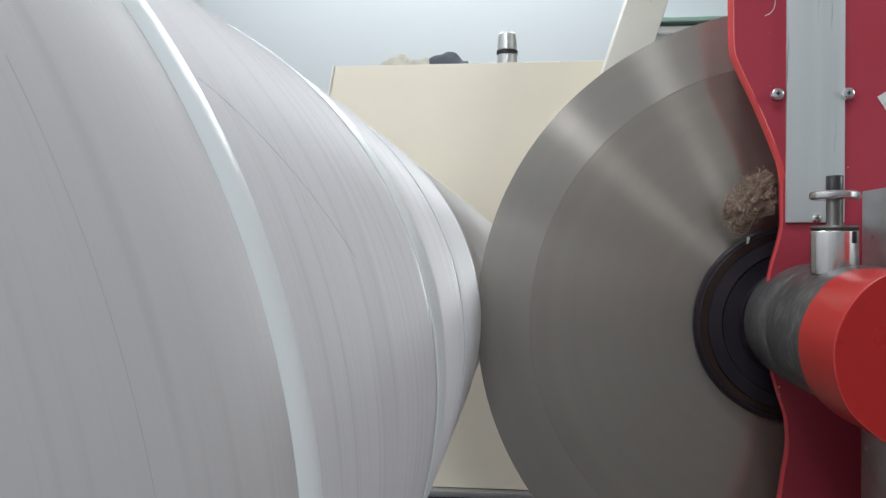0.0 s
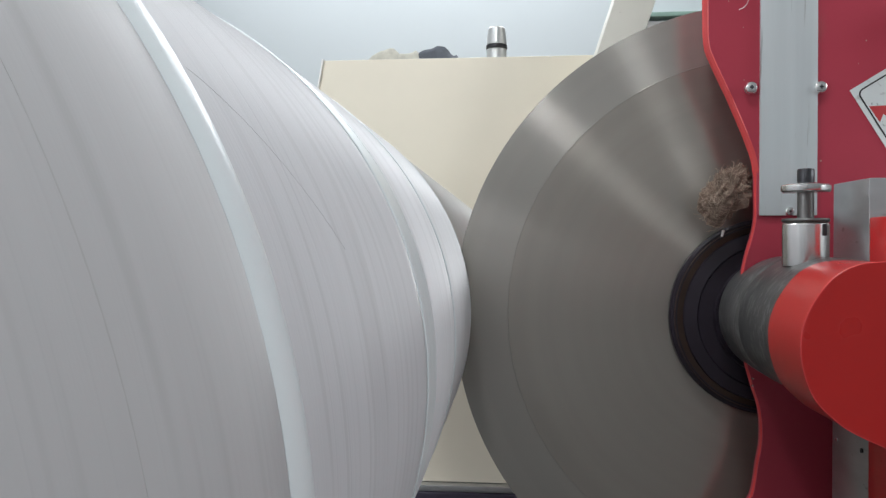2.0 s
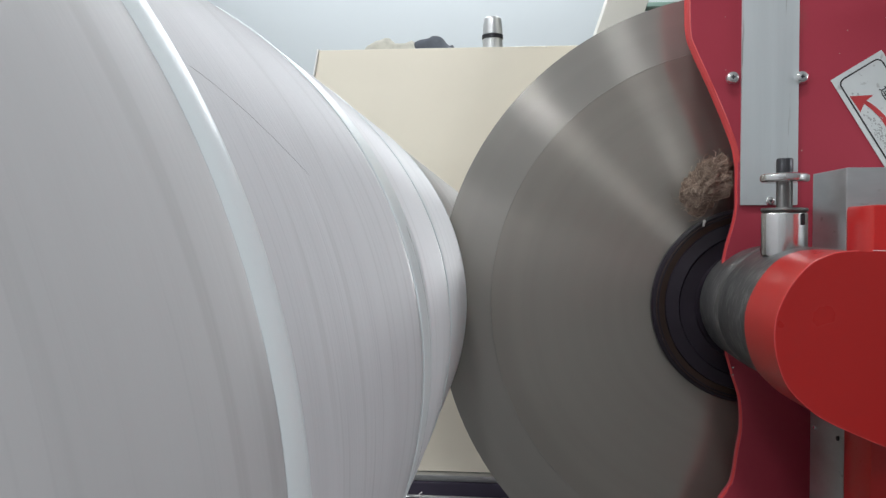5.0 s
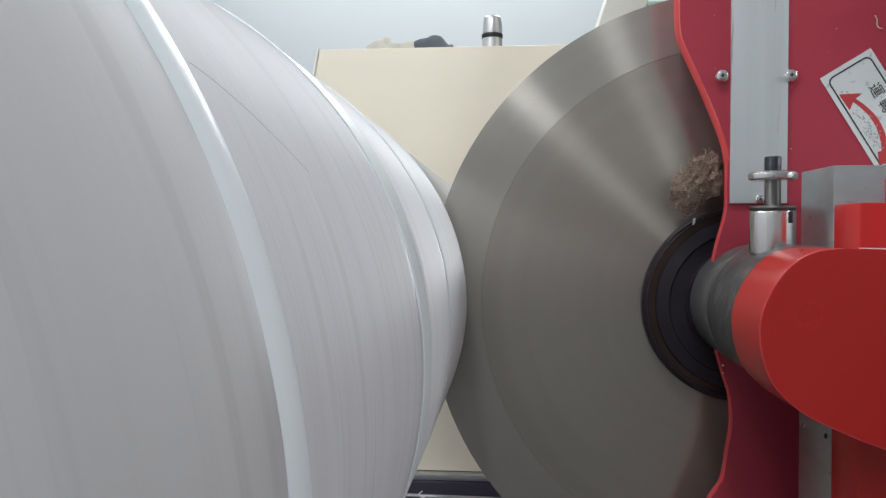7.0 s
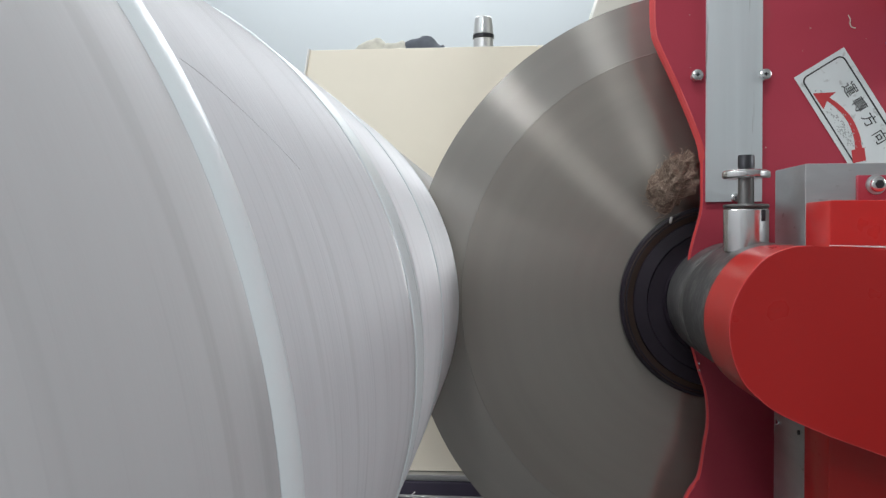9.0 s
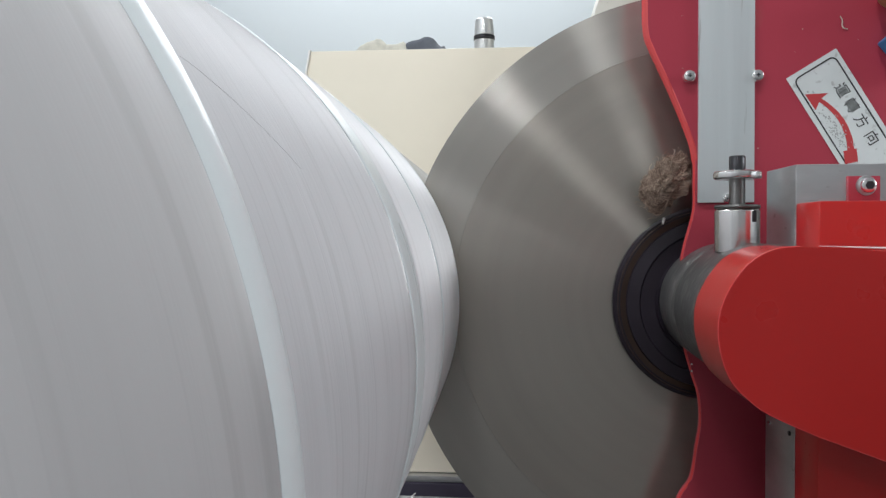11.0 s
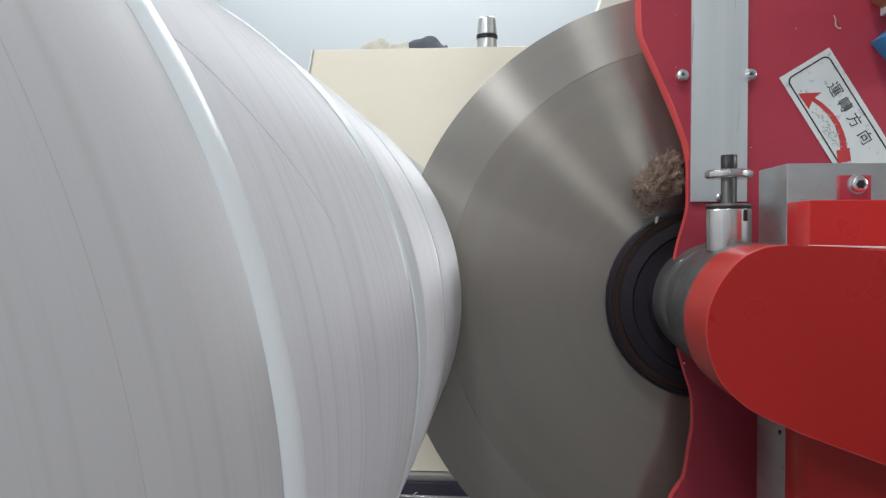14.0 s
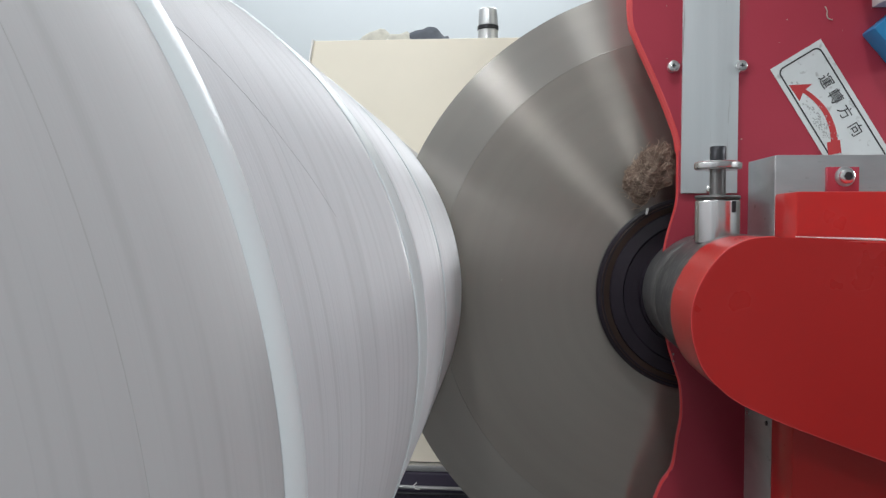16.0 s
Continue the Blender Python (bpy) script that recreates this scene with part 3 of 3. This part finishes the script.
    for z in (-0.1250, -0.1315):
        part("edge_screw", lathe([(0.0008, 0.7158), (0.0011, 0.7175)], (0.2282, 0, z), steps=12), CHROME, h, "tiny steel screw at the plate edge")

    # aluminium cover strip
    strip = part("cover_strip", box(0.2330, 0.2826, 0.7135, 0.7171, 0.0225, 0.395, 0.0007), ALU, h, "brushed aluminium cover strip")
    for x, z in ((0.2246, 0.1372), (0.2846, 0.1366)):
        part("washer", lathe([(0.0046, 0.7136), (0.0050, 0.7172)], (x, 0, z), steps=24), STEEL, h)
        screw_head(h, x, 0.7135, z, 0.0057)
    screw_head(h, 0.2585, 0.7134, 0.0262, 0.0042)

    rk = random.Random(8)
    for k in range(5):
        x, z = 0.2385 + 0.002 * k, 0.232 + rk.uniform(0, 0.012)
        part("scratch", tube([(x, 0.7136, z), (x + 0.002, 0.7135, z + 0.004), (x + 0.003, 0.7136, z + 0.009)], [0.0001, 0.00035, 0.0001], 5), DARKSTEEL, strip)

    # clamp collar on the sleeve
    cc = (0.2446, 0.637, 0.0)
    part("collar", lathe([(0.0145, -0.0215), (0.0172, -0.0205), (0.0174, -0.019), (0.0174, 0.0125), (0.0162, 0.0140), (0.008, 0.0140)], cc, "Z", 48), CHROME, h, "bright turned steel collar")
    part("collar_foot", lathe([(0.008, -0.032), (0.008, -0.0212)], cc, "Z", 24), STEEL, h)
    part("collar_slot", box(0.2515, 0.2548, 0.6206, 0.6260, 0.0035, 0.0128, 0.0006), OXIDE, h, "dark slot in the collar")
    part("slotted_washer", lathe([(0.008, 0.0141), (0.0172, 0.0143), (0.0178, 0.0158), (0.0172, 0.0174), (0.008, 0.0176)], cc, "Z", 40), DARKSTEEL, h, "dull steel slotted washer")
    part("stud", lathe([(0.0062, 0.0176), (0.0062, 0.0382)], cc, "Z", 24), DARKSTEEL, h, "dark threaded stud")
    part("clamp_disc", lathe([(0.0090, 0.0380), (0.0168, 0.0380), (0.0182, 0.0390), (0.0184, 0.0394), (0.0184, 0.0432), (0.0176, 0.0442), (0.0170, 0.0446), (0.0080, 0.0458)], cc, "Z", 48), CHROME, h, "bright steel clamp disc")
    cap = part("cap_screw", lathe([(0.0062, 0.0458), (0.0064, 0.0470), (0.0064, 0.0560), (0.0058, 0.0570)], cc, "Z", 32), OXIDE, h, "black socket cap screw")
    part("hex_socket", lathe([(0.0032, 0.0568), (0.0032, 0.0573)], cc, "Z", 6), OXIDE, cap)

    # direction sticker
    a = radians(-58.6)
    u, v, o = Vector((math.cos(a), 0, math.sin(a))), Vector((-math.sin(a), 0, math.cos(a))), Vector((0.3108, 0.7168, EYE + 0.1339))
    M = Matrix(((u.x, v.x, 0, o.x), (0, 0, -1, o.y), (u.z, v.z, 0, o.z), (0, 0, 0, 1)))

    def flat(outline, lift, hole=None, thick=0.0003):
        bm = bmesh.new()
        if hole:
            A = [bm.verts.new((x, y, lift)) for x, y in outline]
            B = [bm.verts.new((x, y, lift)) for x, y in hole]
            for i in range(len(A)):
                j = (i + 1) % len(A)
                bm.faces.new((A[i], A[j], B[j], B[i]))
        else:
            bm.faces.new([bm.verts.new((x, y, lift)) for x, y in outline])
        made = bmesh.ops.extrude_face_region(bm, geom=list(bm.faces))
        bmesh.ops.translate(bm, verts=[k for k in made["geom"] if isinstance(k, bmesh.types.BMVert)], vec=(0, 0, -thick))
        bmesh.ops.transform(bm, matrix=M, verts=bm.verts)
        return bm

    def rounded(x0, x1, y0, y1, r, k=6):
        return [(cx + r * math.cos(s + q * math.pi / 2 / k), cy + r * math.sin(s + q * math.pi / 2 / k))
                for cx, cy, s in ((x1 - r, y1 - r, 0), (x0 + r, y1 - r, math.pi / 2), (x0 + r, y0 + r, math.pi), (x1 - r, y0 + r, 1.5 * math.pi)) for q in range(k + 1)]

    LEN, WID = 0.128, 0.0508
    sticker = part("direction_sticker", flat([(0, 0), (LEN, 0), (LEN, WID), (0, WID)], 0.0003), WHITE, h, "scuffed white sticker showing the direction of rotation", smooth=False)
    part("sticker_border", flat(rounded(0.0042, LEN - 0.0042, 0.0042, WID - 0.0042, 0.006), 0.0005, rounded(0.0055, LEN - 0.0055, 0.0055, WID - 0.0055, 0.0048)), INK, sticker, "thin black rounded border", smooth=False)
    arc = curve_through([(0.0860, 0.0140), (0.0780, 0.0178), (0.0695, 0.0201), (0.0600, 0.0214), (0.0500, 0.0207), (0.0400, 0.0182), (0.0325, 0.0152)], 4)
    up, down = [], []
    for i, (x, y) in enumerate(arc):
        x2, y2 = arc[min(i + 1, len(arc) - 1)]
        x1, y1 = arc[max(i - 1, 0)]
        d = math.hypot(x2 - x1, y2 - y1)
        w = 0.0031 - 0.0014 * i / len(arc)
        up.append((x - (y2 - y1) / d * w, y + (x2 - x1) / d * w)), down.append((x + (y2 - y1) / d * w, y - (x2 - x1) / d * w))
    part("arrow", flat([*up, (0.0380, 0.0072), (0.0209, 0.0066), (0.0307, 0.0242), *down[::-1]], 0.0005), SIGNRED, sticker, "red curved arrow", smooth=False)
    rs = random.Random(11)
    scuff = bmesh.new()
    for i in range(150):
        x, y, k = rs.gauss(0.068, 0.014), rs.gauss(0.0125, 0.004), rs.uniform(0.0003, 0.0015)
        if 0.0075 < y < 0.022 and 0.02 < x < 0.115:
            ring = [(x + k * rs.uniform(0.5, 1) * math.cos(q * 1.05), y + k * 0.7 * rs.uniform(0.4, 1) * math.sin(q * 1.05)) for q in range(6)]
            b2 = flat(ring, 0.00045 + i * 1e-6, thick=0.0001)
            tmp = bpy.data.meshes.new("tmp")
            b2.to_mesh(tmp), b2.free(), scuff.from_mesh(tmp), bpy.data.meshes.remove(tmp)
    tagged(part("scuff", scuff, SCUFF, sticker, "grey scuffed patch", smooth=False), kind="stuff")
    part("arrow_tail", flat([(0.0824, 0.0086), (0.0931, 0.0039), (0.0969, 0.0147), (0.0862, 0.0194)], 0.0006), SIGNRED, sticker, smooth=False)
    for ch, x in zip("運轉方向", (0.0347, 0.0510, 0.0674, 0.0852)):
        bm = lettering(ch, 0.0128, M @ pose(x, 0.0350, 0.0005))
        part("lettering", bm, INK, sticker, smooth=False)

    # valve with fittings high on the plate
    valve = part("valve_body", box(-0.028, 0.028, -0.025, 0.0, -0.020, 0.020, 0.002), BLUE, h, "blue plastic valve body")
    valve.data.transform(Matrix.Translation(Vector((0.423, 0.7168, EYE + 0.166)) - ORIGIN[h]) @ Matrix.Rotation(radians(-40), 4, "Y") @ Matrix.Translation(ORIGIN[h] - Vector((0, 0, EYE))))
    part("fitting", lathe([(0.010, -0.03), (0.012, -0.028), (0.012, -0.006), (0.009, 0.0)], (0.398, 0.7168, 0.205), steps=24), OCHRE, h, "brass hose fitting")
    part("plug", box(0.3975, 0.412, 0.695, 0.7168, 0.187, 0.1955, 0.001), PALE, h, "small white plug")
    part("thread_end", tube(curve_through([(0.3575, 0.7165, 0.1890), (0.3592, 0.716, 0.1850), (0.3590, 0.716, 0.1810), (0.3606, 0.716, 0.1780), (0.3640, 0.7165, 0.1772)], 5), 0.0005, 5), TAN, h, "loose tan thread stuck to the paint")
    for (x, z, k) in ((0.2150, 0.2085, 0.8),):
        part("scratch", tube(curve_through([(x, 0.7169, z), (x + 0.006 * k, 0.7169, z + 0.0025), (x + 0.010 * k, 0.7169, z + 0.008), (x + 0.011 * k, 0.7169, z + 0.016)], 5), 0.0003, 5), PALE, h, "pale curved scratch")

    rp = random.Random(3)
    specks = bmesh.new()
    for i in range(12):
        x, z, k = rp.uniform(0.24, 0.42), rp.uniform(0.02, 0.24), rp.uniform(0.0003, 0.0008)
        if i % 3 == 0:
            x = rp.uniform(0.205, 0.228)
            z = rp.uniform(0.13, 0.23)
        lathe([(k, 0.71705), (k * 0.6, 0.7169)], (x, 0, z), steps=6, bm=specks)
    tagged(part("paint_speck", specks, LINTPALE, h, "tiny pale dust specks on the red paint"), kind="stuff")

    # tuft of waste fibres caught behind the plate edge
    rng = random.Random(5)
    C, R = Vector((0.2118, 0.743, 0.0430)), Vector((0.0225, 0.015, 0.0235))

    def swell(p):
        return 0.34 * noise.noise(p * 1.7 + Vector((3, 1, 7))) + 0.24 * noise.noise(p * 4.2) + 0.10 * noise.noise(p * 10) + 0.05 * noise.noise(p * 22)

    def on_tuft(p, lift=0.0):
        k = 1 + swell(p) + lift
        return Vector((C.x + p.x * R.x * k + 0.004 * p.z, C.y + p.y * R.y * k, C.z + p.z * R.z * k + 0.006 * p.x))

    bm = bmesh.new()
    bmesh.ops.create_icosphere(bm, subdivisions=5, radius=1)
    for w in bm.verts:
        w.co = on_tuft(w.co.normalized()) + Vector((0, 0, EYE))
    tuft = part("fibre_tuft", bm, LINT, h, "matted tuft of brown waste fibres")
    # threads that lie round the tuft in locks, and a few that stand off it
    for name, colour, count, off in (("loose_fluff", LINTPALE, 420, 0.03), ("dark_fluff", LINT, 420, 0.05)):
        bm = bmesh.new()
        for i in range(count):
            p = Vector((rng.gauss(-0.3, 0.75), rng.gauss(-0.7, 0.5), rng.gauss(0, 0.8))).normalized()
            way = p.cross(Vector((0.3, -1, 0.35 + rng.gauss(0, 0.5)))).normalized()
            line, spin = [], rng.gauss(0, 0.5)
            for q in range(5):
                line.append(on_tuft(p, off * (0.4 + rng.random()) + (0.08 * q if i % 14 == 0 else 0.0)))
                p = (p + way * rng.uniform(0.07, 0.17)).normalized()
                way = (way + p.cross(way) * spin).normalized()
            tube(line, [rng.uniform(0.00014, 0.00030)] * 4 + [0.0001], 4, bm)
        tagged(part(name, bm, colour, tuft), kind="stuff")
    part("chaff", tube([(0.2085, 0.742, 0.0095), (0.2070, 0.741, 0.0035)], [0.0014, 0.0010], 6), PALE, h, "pale scrap of fibre")
    return h, blade


room()
ROLL = roll()
headstock()
HEAD, BLADE_OB = cutting_head()

def motions():
    base = HEAD.location.copy()
    walk(HEAD, [(t, Matrix.Translation(base + Vector((s, 0, 0)))) for t, s in TRAVEL])
    seat = Matrix.Translation(BLADE_OB.location.copy()) @ pose(0, 0, 0, 90, 0, 0)
    walk(BLADE_OB, [(i / 15, seat @ pose(0, 0, 0, 0, 0, 84.0 * i)) for i in range(241)])
    rest = Matrix.Translation(ROLL.location.copy())
    walk(ROLL, [(i / 15, rest @ pose(0, 0, 0, 0, ROLL_TURN / 15 * i, 0)) for i in range(241)])


motions()
